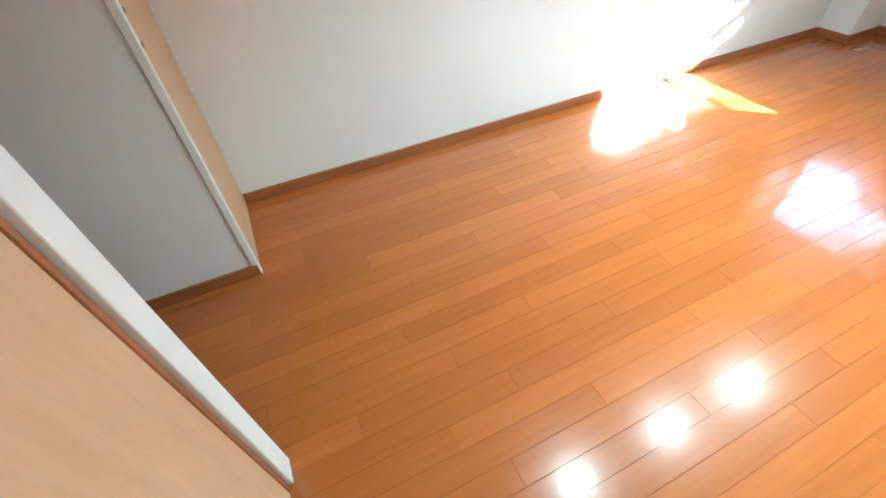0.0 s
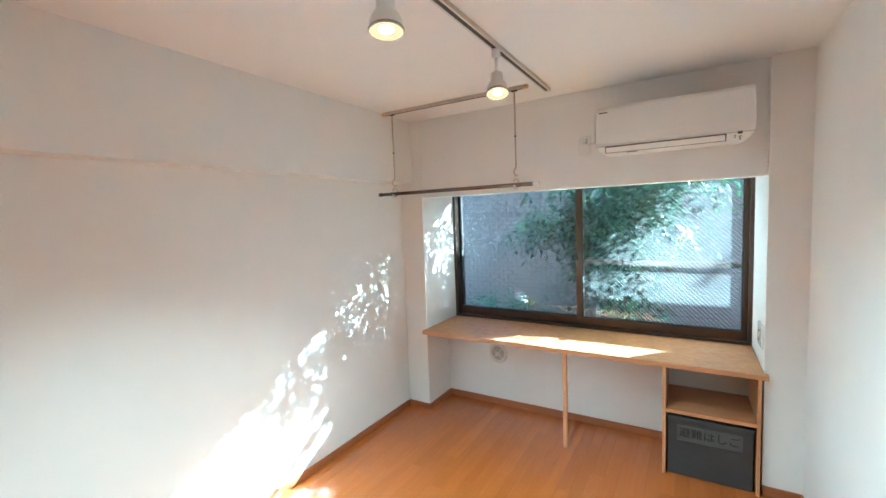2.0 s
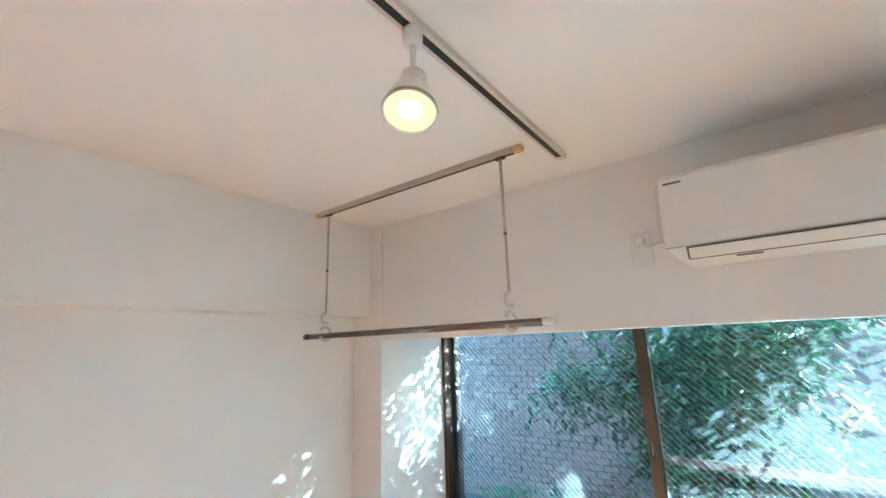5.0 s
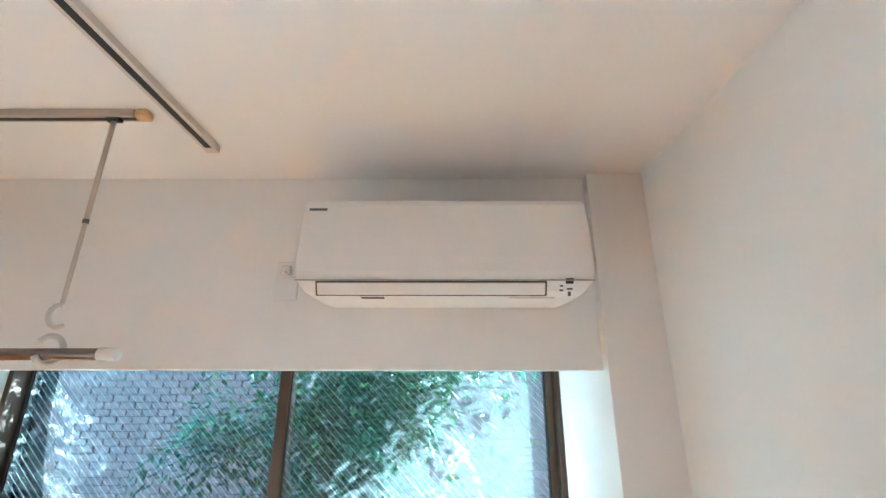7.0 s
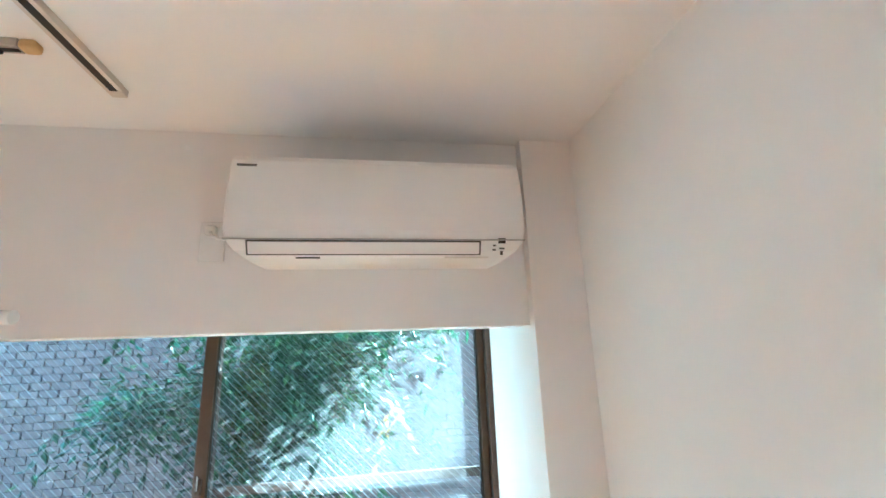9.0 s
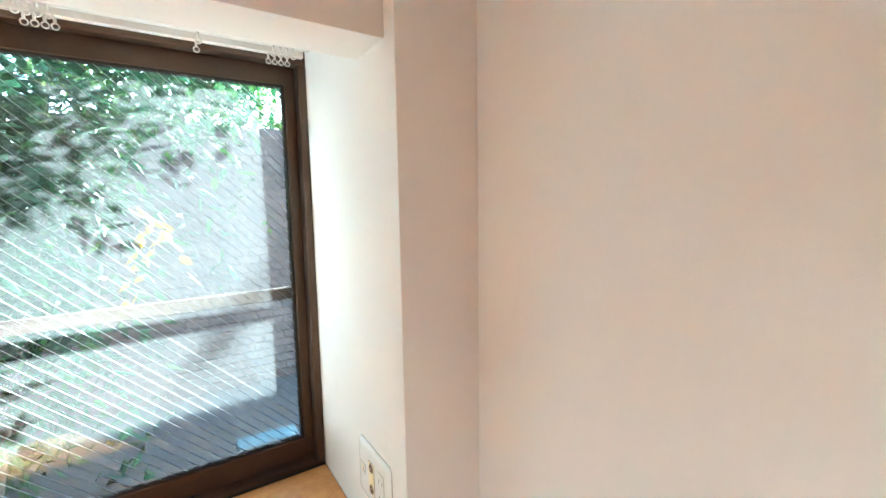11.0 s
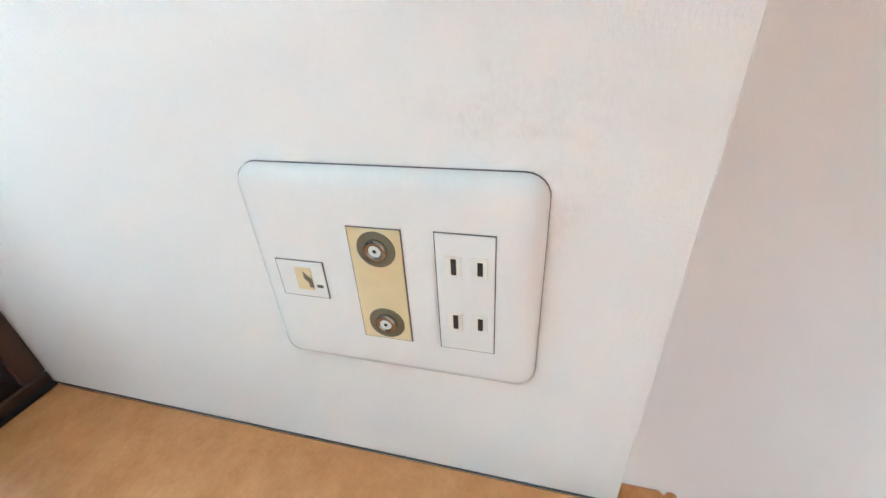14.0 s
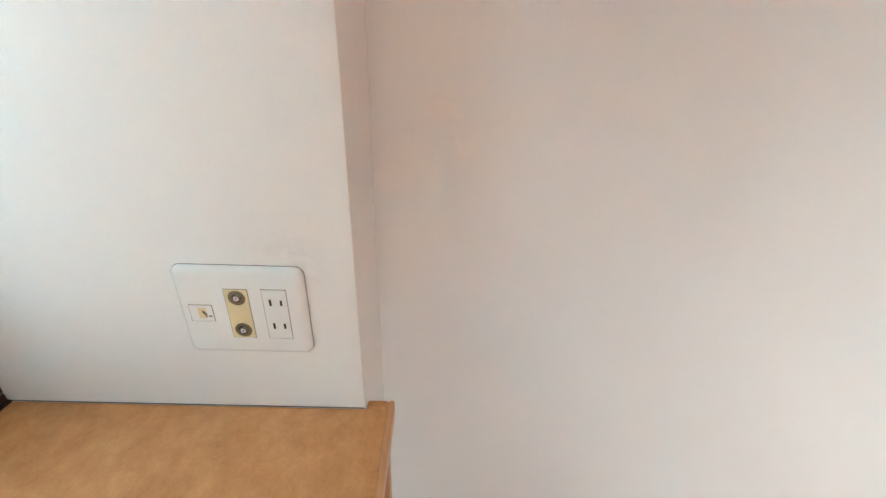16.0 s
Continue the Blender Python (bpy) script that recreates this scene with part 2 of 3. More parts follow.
def box(x0, x1, y0, y1, z0, z1, bevel=0.0, seg=2, bm=None):
    bm = bm or bmesh.new()
    r = bmesh.ops.create_cube(bm, size=1)
    vs = r["verts"]
    for v in vs:
        v.co = Vector((x0 + (v.co.x + 0.5) * (x1 - x0), y0 + (v.co.y + 0.5) * (y1 - y0), z0 + (v.co.z + 0.5) * (z1 - z0)))
    if bevel:
        es = list({e for v in vs for e in v.link_edges})
        bmesh.ops.bevel(bm, geom=es, offset=bevel, segments=seg, profile=0.5, affect="EDGES")
    return bm


def tube(pts, r, seg=10, bm=None, r_end=None):
    """A round bar along a line of points."""
    bm = bm or bmesh.new()
    pts = [Vector(p) for p in pts]
    rings = []
    for i, p in enumerate(pts):
        d = (pts[min(i + 1, len(pts) - 1)] - pts[max(i - 1, 0)]).normalized()
        a = d.orthogonal().normalized() if not rings else (ref - d * ref.dot(d)).normalized()
        ref = a
        b = d.cross(a)
        rr = r if r_end is None else r + (r_end - r) * i / (len(pts) - 1)
        rings.append([bm.verts.new(p + rr * (math.cos(t) * a + math.sin(t) * b)) for t in (2 * math.pi * k / seg for k in range(seg))])
    for u, v in zip(rings, rings[1:]):
        for k in range(seg):
            f = bm.faces.new((u[k], u[(k + 1) % seg], v[(k + 1) % seg], v[k]))
            f.smooth = True
    bm.faces.new(rings[0][::-1]), bm.faces.new(rings[-1])
    return bm


def lathe(profile, m, seg=24, bm=None):
    """Turns (radius, height) pairs round z, then moves them by m."""
    bm = bm or bmesh.new()
    rings = [[bm.verts.new(m @ Vector((max(r, 1e-4) * math.cos(2 * math.pi * k / seg), max(r, 1e-4) * math.sin(2 * math.pi * k / seg), h))) for k in range(seg)] for r, h in profile]
    for u, v in zip(rings, rings[1:]):
        for k in range(seg):
            f = bm.faces.new((u[k], u[(k + 1) % seg], v[(k + 1) % seg], v[k]))
            f.smooth = True
    return bm


def thing(name, label, category, at=(0, 0, 0), group="", kind=""):
    ob = new(name)
    ob.location = at
    ob.empty_display_size = 0.05
    return tagged(ob, label, category, group, kind)


def structure(name, bm, material, label, category):
    return tagged(link_mesh(name, bm, material), label, category, kind="structure")


# ---- the room: plan in metres ----
X_BACK, X_COL, X_BEAM, X_SILL, X_FRAME, X_OUT = -0.93, 3.16, 3.20, 3.55, 3.70, 3.86
Y_RIGHT, Y_JAMB_R, Y_JAMB_L, Y_LEFT = -0.575, -0.395, 1.86, 2.07
Z_DESK, Z_BEAM, Z_HEAD, Z_CEIL = 0.706, 1.798, 1.90, 2.42

structure("wall_north", box(-1.1, X_OUT, Y_LEFT, 2.22, -0.05, Z_CEIL), WALL, "white woven wallpaper on the long side wall", "wall")
structure("wall_south", box(-1.1, X_OUT, -0.72, Y_RIGHT, -0.05, Z_CEIL), WALL, "white woven wallpaper on the plain side wall", "wall")
structure("column_left", box(3.19, X_OUT, Y_JAMB_L, Y_LEFT, -0.05, Z_CEIL, 0.0007, 1), WALL, "white papered column beside the window", "column")
structure("column_right", box(X_COL, X_OUT, Y_RIGHT, Y_JAMB_R, -0.05, Z_CEIL, 0.0007, 1), WALL_SCUFFED, "white papered column with a grey scuff above the socket plate", "column")
structure("wall_east_below", box(X_SILL, X_OUT, Y_JAMB_R, Y_JAMB_L, -0.05, 0.672), WALL, "white wall under the window", "wall")
structure("wall_east_above", box(3.33, X_OUT, Y_JAMB_R, Y_JAMB_L, 1.945, Z_CEIL), WALL, "wall over the window", "wall")
structure("beam_window", box(X_BEAM, 3.33, Y_JAMB_R, Y_JAMB_L, Z_BEAM, Z_CEIL, 0.0007, 1), WALL, "white papered pelmet wall above the window", "beam")
structure("beam_left", box(-0.88, 3.19, 1.945, Y_LEFT, 1.92, Z_CEIL, 0.0007, 1), WALL, "shallow white papered beam along the side wall", "beam")
structure("ceiling", box(-3.2, X_OUT, -0.72, 2.22, Z_CEIL, 2.56), CEIL, "plain white papered ceiling", "ceiling")
structure("floor", box(-3.2, X_SILL, -0.72, 2.22, -0.15, -0.004), UNDER, "glossy orange-brown varnished wooden strip floor", "floor")

# the back wall with its opening to the passage
structure("wall_west_south", box(-1.05, -0.955, -0.72, 0.83, -0.05, Z_CEIL), WALL, "back wall beside the passage opening", "wall")
structure("wall_west_north", box(-3.2, -0.90, 1.58, 2.22, -0.05, Z_CEIL), WALL, "white wall of the passage", "wall")
structure("wall_west_above", box(-1.05, -0.955, 0.83, 1.58, 2.02, Z_CEIL), WALL, "wall over the passage opening", "wall")
structure("wall_passage_side", box(-3.2, -1.05, 0.70, 0.83, -0.05, Z_CEIL), WALL, "white side wall of the passage", "wall")
structure("wall_passage_end", box(-3.32, -3.2, 0.70, 1.70, -0.05, Z_CEIL), WALL, "white end wall of the passage", "wall")

closet_south = thing("closet_panel", "tan wood-grain closet panel with brown edge strip", "panel", (-0.94, 0.1, 0), "closet panels")
for nm, b4, mt in (("panel", (-0.015, 0.010, -0.665, 0.645, 0.0, 2.0), PLY), ("edge_strip", (-0.015, 0.014, 0.645, 0.658, 0.0, 2.0), BASE)):
    part(nm, box(*b4, 0.001, 1), mt, closet_south)
closet_north = thing("closet_panel", "tan wood-grain end panel with small dark latch slots", "panel", (-0.89, 1.82, 0), "closet panels")
part("panel", box(-0.010, 0.010, -0.215, 0.245, 0.0, 2.0, 0.001, 1), PLY, closet_north)
for z in (0.84, 0.92, 1.55):
    part("latch_slot", box(0.009, 0.012, -0.205, -0.185, z - 0.006, z + 0.006), GREY_LINE, closet_north, "dark latch slot")
structure("trim_south", box(-0.955, -0.915, 0.762, 0.832, 0, 2.02, 0.003), WHITE, "white painted opening casing", "trim")
structure("trim_north", box(-0.90, -0.876, 1.572, 1.602, 0, 2.02, 0.003), WHITE, "white painted corner casing", "trim")
structure("trim_head", box(-0.955, -0.915, 0.832, 1.572, 2.00, 2.045, 0.003), WHITE, "white painted head casing", "trim")


def skirting(name, b6):
    return structure(name, box(*b6, 0.003, 1), BASE, "reddish-brown wooden skirting board", "baseboard")


skirting("baseboard_north", (-0.878, 3.19, Y_LEFT - 0.009, Y_LEFT, 0, 0.055))
skirting("baseboard_south", (-0.93, X_COL, Y_RIGHT, Y_RIGHT + 0.009, 0, 0.055))
skirting("baseboard_column_left", (3.181, 3.19, Y_JAMB_L - 0.009, Y_LEFT - 0.009, 0, 0.055))
skirting("baseboard_reveal_left", (3.19, X_SILL - 0.009, Y_JAMB_L - 0.009, Y_JAMB_L, 0, 0.055))
skirting("baseboard_column_right", (X_COL - 0.009, X_COL, Y_RIGHT + 0.009, Y_JAMB_R, 0, 0.055))
skirting("baseboard_east", (X_SILL - 0.009, X_SILL, -0.36, Y_JAMB_L, 0, 0.055))
skirting("baseboard_passage", (-3.1, -0.878, 1.571, 1.58, 0, 0.055))

# ---- the window ----
window = thing("window_1", "bronze aluminium sliding window with wired glass", "window", (X_FRAME, 0.73, Z_DESK), kind="structure")


def wpart(name, b6, mt, label="", bev=0.002, parent=None):
    x0, x1, y0, y1, z0, z1 = b6
    ox, oy, oz = window.location
    return part(name, box(x0 - ox, x1 - ox, y0 - oy, y1 - oy, z0 - oz, z1 - oz, bev, 1), mt, parent or window, label)


wpart("sill_rail", (3.70, 3.86, Y_JAMB_R, Y_JAMB_L, 0.672, 0.722), BRONZE)
wpart("head_rail", (3.70, 3.86, Y_JAMB_R, Y_JAMB_L, 1.885, 1.945), BRONZE)
wpart("jamb", (3.70, 3.86, Y_JAMB_R, Y_JAMB_R + 0.022, 0.722, 1.885), BRONZE)
wpart("jamb", (3.70, 3.86, Y_JAMB_L - 0.022, Y_JAMB_L, 0.722, 1.885), BRONZE)


def sash(x, y0, y1, meet_low, label):
    """One sliding sash: four rails, gasket, pane, wires in the pane."""
    s = wpart("sash", (x, x + 0.03, y0, y1, 0.722, 0.785), BRONZE, label)
    wpart("top_rail", (x, x + 0.03, y0, y1, 1.835, 1.885), BRONZE, parent=s)
    a, b = (0.045, 0.014) if meet_low else (0.028, 0.045)
    wpart("stile", (x, x + 0.03, y0, y0 + a, 0.785, 1.835), BRONZE, parent=s)
    # the outer sash's far stile is coloured near-black for its shade
    wpart("stile", (x, x + 0.03, y1 - b, y1, 0.785, 1.835), BRONZE if not meet_low else BRONZE_DARK, parent=s)
    for g in ((y0 + a, y0 + a + 0.007, 0.785, 1.835), (y1 - b - 0.007, y1 - b, 0.785, 1.835), (y0 + a + 0.007, y1 - b - 0.007, 0.785, 0.791), (y0 + a + 0.007, y1 - b - 0.007, 1.829, 1.835)):
        wpart("gasket", (x + 0.004, x + 0.026, *g), BRONZE_DARK, bev=0, parent=s)
    ya, yb = y0 + a + 0.002, y1 - b - 0.002
    pane = wpart("pane", (x + 0.012, x + 0.018, ya, yb, 0.787, 1.833), GLASS, "clear wired glass pane", 0, s)
    pane.visible_shadow = False
    ox, oy, oz = window.location
    bm = bmesh.new()
    slope, step = WIRE_SLOPE, WIRE_STEP
    c = 0.787
    while c < 1.833 + slope * (yb - ya):
        # z = c - slope * (yb - y), clipped to the pane
        za, zb = c - slope * (yb - ya), c
        p, q = (ya, za), (yb, zb)
        if za < 0.790:
            p = (yb - (c - 0.790) / slope, 0.790)
        if zb > 1.830:
            q = (yb - (c - 1.830) / slope, 1.830)
        if q[0] - p[0] > 0.01:
            tube([(x + 0.0105 - ox, p[0] - oy, p[1] - oz), (x + 0.0105 - ox, q[0] - oy, q[1] - oz)], 0.0007, 4, bm)
        c += step
    tagged(part("wire", bm, WIRE, s, "fine slanting wires in the glass"), kind="stuff")
    return s


WIRE_SLOPE, WIRE_STEP = 1.0, 0.030
sash(3.738, Y_JAMB_R + 0.022, 0.755, False, "inner sliding sash")
sash(3.772, 0.705, Y_JAMB_L - 0.022, True, "outer sliding sash")
wpart("latch", (3.725, 3.738, 0.722, 0.744, 1.245, 1.300), BRONZE, "small crescent latch", 0.003)
wpart("latch", (3.712, 3.726, 0.728, 0.738, 1.262, 1.315), STEEL, "latch lever", 0.003)

screen = thing("insect_screen", "fine insect screen with bronze frame and middle rail outside the window", "screen", (3.82, 0.15, 0.722))
for nm, b6 in (("rail", (-0.008, 0.010, -0.50, 0.60, 0.0, 0.035)), ("rail", (-0.008, 0.010, -0.50, 0.60, 1.125, 1.163)), ("middle_rail", (-0.008, 0.012, -0.50, 0.60, 0.490, 0.525)),
               ("stile", (-0.008, 0.010, -0.521, -0.505, 0.0, 1.163)), ("stile", (-0.008, 0.010, 0.60, 0.622, 0.0, 1.163))):
    part(nm, box(*b6, 0.002, 1), BRONZE, screen)
for z0, z1 in ((0.035, 0.490), (0.525, 1.125)):
    bm = bmesh.new()
    bm.faces.new([bm.verts.new(p) for p in ((0, -0.50, z0), (0, 0.60, z0), (0, 0.60, z1), (0, -0.50, z1))])
    part("mesh_sheet", bm, MESH, screen, "fine grey insect mesh").visible_shadow = False

rail = thing("curtain_rail", "white double curtain rail with small hooks under the recess", "curtain rail", (3.60, 0.73, 1.900))
for dx in (-0.03, 0.03):
    part("rail", box(dx - 0.008, dx + 0.008, -1.10, 1.10, -0.022, -0.004, 0.002, 1), PLASTIC, rail)
for y in (-0.9, 0.0, 0.9):
    part("bracket", box(-0.042, 0.042, y - 0.012, y + 0.012, -0.004, 0.045), PLASTIC, rail)
for dx in (-0.03, 0.03):
    for y in (-1.06, -1.045, -1.03, -1.015, -0.86, -0.62, -0.605, -0.59, -0.575, -0.45, -0.36, -0.3, -0.1, 0.2, 0.5, 0.9, 1.0, 1.04):
        bm = tube([(dx, y, -0.022), (dx, y, -0.034)], 0.003, 6)
        tube([(dx, y + 0.006 * math.cos(a), -0.040 + 0.006 * math.sin(a)) for a in (k * math.pi / 4 for k in range(9))], 0.0016, 5, bm)
        part("runner", bm, PLASTIC, rail)

# ---- the desk and its shelf ----
desk = thing("window_desk", "pale wood-veneer worktop along the window with sun on it", "desk", (3.41, 0.73, Z_DESK))
part("slab", box(3.124 - 3.41, 3.70 - 3.41, Y_JAMB_R - 0.73, Y_JAMB_L - 0.73, -0.030, 0.0, 0.002, 1), DESK, desk)
part("edge_band", box(3.116 - 3.41, 3.1255 - 3.41, -0.413 - 0.73, Y_JAMB_L - 0.73, -0.031, 0.0005, 0.0042, 3), EDGE, desk, "rounded front edge band")
part("end_lip", box(3.1255 - 3.41, 3.158 - 3.41, -0.413 - 0.73, Y_JAMB_R - 0.73, -0.030, 0.0, 0.003, 1), DESK, desk)
part("sealant", box(3.16 - 3.41, 3.70 - 3.41, Y_JAMB_R + 0.0 - 0.73, Y_JAMB_R + 0.0009 - 0.73, 0.0, 0.0012), GREY_LINE, desk, "dark dirty sealant line")
part("sealant", box(3.694 - 3.41, 3.70 - 3.41, Y_JAMB_R + 0.002 - 0.73, Y_JAMB_L - 0.73, 0.0, 0.004), BRONZE_DARK, desk, "dark sealant line")
leg = thing("support_post", "slim square wooden leg under the worktop", "post", (3.14, 0.70, 0))
part("shaft", box(-0.014, 0.014, -0.014, 0.014, 0, 0.674, 0.003), EDGE, leg)
part("foot", box(-0.012, 0.012, -0.012, 0.012, 0, 0.004), BLACK, leg)
shelf = thing("shelf_unit", "open wooden shelf unit with one shelf under the worktop", "shelf", (3.35, -0.14, 0))
for nm, b6 in (("side_panel", (-0.225, 0.195, 0.225, 0.243, 0, 0.674)), ("side_panel", (-0.225, 0.195, -0.243, -0.225, 0, 0.674)), ("shelf_board", (-0.220, 0.195, -0.225, 0.225, 0.395, 0.415))):
    part(nm, box(*b6, 0.002, 1), SHELF, shelf)
for b6 in ((-0.2275, -0.225, 0.225, 0.243, 0, 0.674), (-0.2275, -0.225, -0.243, -0.225, 0, 0.674), (-0.2235, -0.220, -0.225, 0.225, 0.395, 0.415)):
    part("edge_band", box(*b6), EDGE, shelf)

ladder_box = thing("ladder_box", "dark grey escape ladder box lettered in black on the shelf floor", "box", (3.33, -0.14, 0))
part("body", box(-0.185, 0.20, -0.215, 0.215, 0.0, 0.36, 0.008), BOXGREY, ladder_box)
part("lid", box(-0.190, 0.205, -0.219, 0.219, 0.345, 0.372, 0.006), BOXGREY, ladder_box)
part("label_plate", box(-0.190, -0.184, -0.165, 0.165, 0.225, 0.325, 0.001, 1), BOXPLATE, ladder_box)


def lettering(words, size, material, parent, m, name="lettering"):
    c = bpy.data.curves.new(name, "FONT")
    c.body, c.size, c.extrude, c.align_x, c.align_y = words, size, 0.0006, "CENTER", "CENTER"
    ob = bpy.data.objects.new(name, c)
    scene.collection.objects.link(ob)
    bpy.context.view_layer.update()
    me = bpy.data.meshes.new_from_object(ob.evaluated_get(bpy.context.evaluated_depsgraph_get()))
    bpy.data.objects.remove(ob)
    me.materials.clear()
    me.materials.append(material)
    out = new(name, me)
    out.parent = parent
    out.matrix_local = m
    return out


lettering("避難はしご", 0.062, LETTER, ladder_box, pose(-0.1906, 0, 0.275, 90, 0, -90))

vent = thing("wall_vent", "round white plastic air vent under the worktop", "vent", (X_SILL, 1.372, 0.455))
side = pose(0, 0, 0, 0, -90, 0)
part("ring", lathe([(0.0, 0.0), (0.082, 0.0), (0.085, 0.006), (0.078, 0.016), (0.064, 0.018), (0.060, 0.010), (0.0, 0.010)], side, 32), PLASTIC_W, vent)
part("hub", lathe([(0.022, 0.010), (0.022, 0.026), (0.015, 0.030), (0.0, 0.030)], side, 20), PLASTIC_W, vent)
for a in (45, 135, 225, 315):
    c, s = math.cos(radians(a)), math.sin(radians(a))
    part("spoke", tube([(-0.018, 0.02 * c, 0.02 * s), (-0.016, 0.062 * c, 0.062 * s)], 0.005, 6), PLASTIC_W, vent)
part("opening", lathe([(0.058, 0.0115), (0.0, 0.0115)], side, 24), VENT_GREY, vent, "grille opening with its shade painted grey")


# ---- the air conditioner ----
def air_conditioner():
    ac = thing("air_conditioner", "white wall-mounted air conditioner above the window", "air conditioner", (X_BEAM, 0.070, 1.975))
    w = 0.386
    outline = [(0, 0.006), (-0.10, 0.0), (-0.180, 0.002), (-0.212, 0.014), (-0.228, 0.036), (-0.235, 0.062), (-0.236, 0.10), (-0.232, 0.19), (-0.226, 0.250), (-0.215, 0.266), (-0.195, 0.272), (0, 0.272)]
    # the ends draw in towards the underside and the top edge
    insets = [0.045, 0.042, 0.036, 0.020, 0.005, 0.0, 0.0, 0.001, 0.004, 0.008, 0.011, 0.011]
    bm = bmesh.new()
    ends = []
    for y in (-w, -w + 0.004, w - 0.004, w):
        k = 0.985 if abs(y) == w else 1.0
        ends.append([bm.verts.new((x * k, y - math.copysign(inset, y), 0.136 + (z - 0.136) * k)) for (x, z), inset in zip(outline, insets)])
    n = len(outline)
    for u, v in zip(ends, ends[1:]):
        for i in range(n):
            f = bm.faces.new((u[i], v[i], v[(i + 1) % n], u[(i + 1) % n]))
    bm.faces.new(ends[0]), bm.faces.new(ends[-1][::-1])
    bmesh.ops.recalc_face_normals(bm, faces=bm.faces)
    body = part("body", bm, AC_WHITE, ac)
    part("seam", box(-0.2362, -0.226, -w + 0.002, w - 0.002, 0.0375, 0.0393), PALE_LINE, ac, "grey seam over the flap")
    # flap lies on the slope under the seam
    m = Matrix.Translation((-0.2155, 0.035, 0.0205)) @ Euler((0, radians(-24), 0)).to_matrix().to_4x4()
    bm = box(-0.008, 0.007, -0.2975, 0.2975, -0.0190, 0.0205, 0.003)
    bmesh.ops.transform(bm, matrix=m, verts=bm.verts)
    part("gap", bm, GREY_LINE, ac, "dark gap round the flap")
    bm = box(-0.009, 0.005, -0.293, 0.293, -0.0160, 0.0170, 0.003)
    bmesh.ops.transform(bm, matrix=m, verts=bm.verts)
    part("flap", bm, AC_WHITE, ac)
    m2 = Matrix.Translation((-0.2180, -0.318, 0.021)) @ Euler((0, radians(-24), 0)).to_matrix().to_4x4()
    for nm, b6, mt in (("receiver", (-0.004, 0.003, -0.012, 0.008, 0.012, 0.026), BLACK), ("indicator", (-0.003, 0.003, 0.014, 0.022, 0.004, 0.008), GREY_LINE), ("indicator", (-0.003, 0.003, -0.010, 0.004, -0.004, 0.000), GREY_LINE),
                       ("indicator", (-0.003, 0.003, 0.014, 0.022, -0.008, -0.004), GREY_LINE), ("indicator", (-0.003, 0.003, -0.006, 0.000, -0.020, -0.010), GREY_LINE)):
        bm = box(*b6)
        bmesh.ops.transform(bm, matrix=m2, verts=bm.verts)
        part(nm, bm, mt, ac)
    part("maker_mark", box(-0.2305, -0.2285, 0.318, 0.366, 0.232, 0.238), GREY_LINE, ac, "small dark maker's mark")
    part("print_bar", box(-0.186, -0.176, 0.16, 0.22, 0.0000, 0.0030), GREY_LINE, ac)
    part("print_bar", box(-0.186, -0.176, -0.29, -0.17, 0.0000, 0.003), PLASTIC_W, ac)
    return ac


air_conditioner()
ac_socket = thing("ac_socket", "white wall socket with a plug beside the air conditioner", "socket", (X_BEAM, 0.562, 2.065))
part("plate", box(-0.008, 0.0, -0.036, 0.036, -0.061, 0.061, 0.004), PLASTIC, ac_socket)
part("outlet", box(-0.011, -0.007, -0.018, 0.018, 0.012, 0.046, 0.002), PLASTIC, ac_socket)
plug = part("plug", box(-0.038, -0.010, -0.016, 0.014, 0.014, 0.042, 0.006), PLASTIC, ac_socket, "white plug")
part("cord", tube([(-0.036, -0.004, 0.022), (-0.040, -0.012, 0.008), (-0.032, -0.030, 0.0), (-0.022, -0.06, 0.012), (-0.018, -0.095, 0.012)], 0.004, 8), PLASTIC, plug, "short white cord")


# ---- lighting track and lamps ----
track = thing("lighting_track", "ivory ceiling lighting track with black slot", "lighting track", (1.6, 0.745, Z_CEIL))
part("channel", box(-1.45, 1.37, -0.020, -0.0085, -0.019, 0, 0.001, 1), TRACK, track)
part("channel", box(-1.45, 1.37, 0.0085, 0.020, -0.019, 0, 0.001, 1), TRACK, track)
part("slot", box(-1.45, 1.37, -0.0085, 0.0085, -0.0195, -0.004), BLACK, track, "black slot")
for x in (-1.47, 1.37):
    part("end_cap", box(x, x + 0.028, -0.019, 0.019, -0.021, 0, 0.003), TRACK, track)


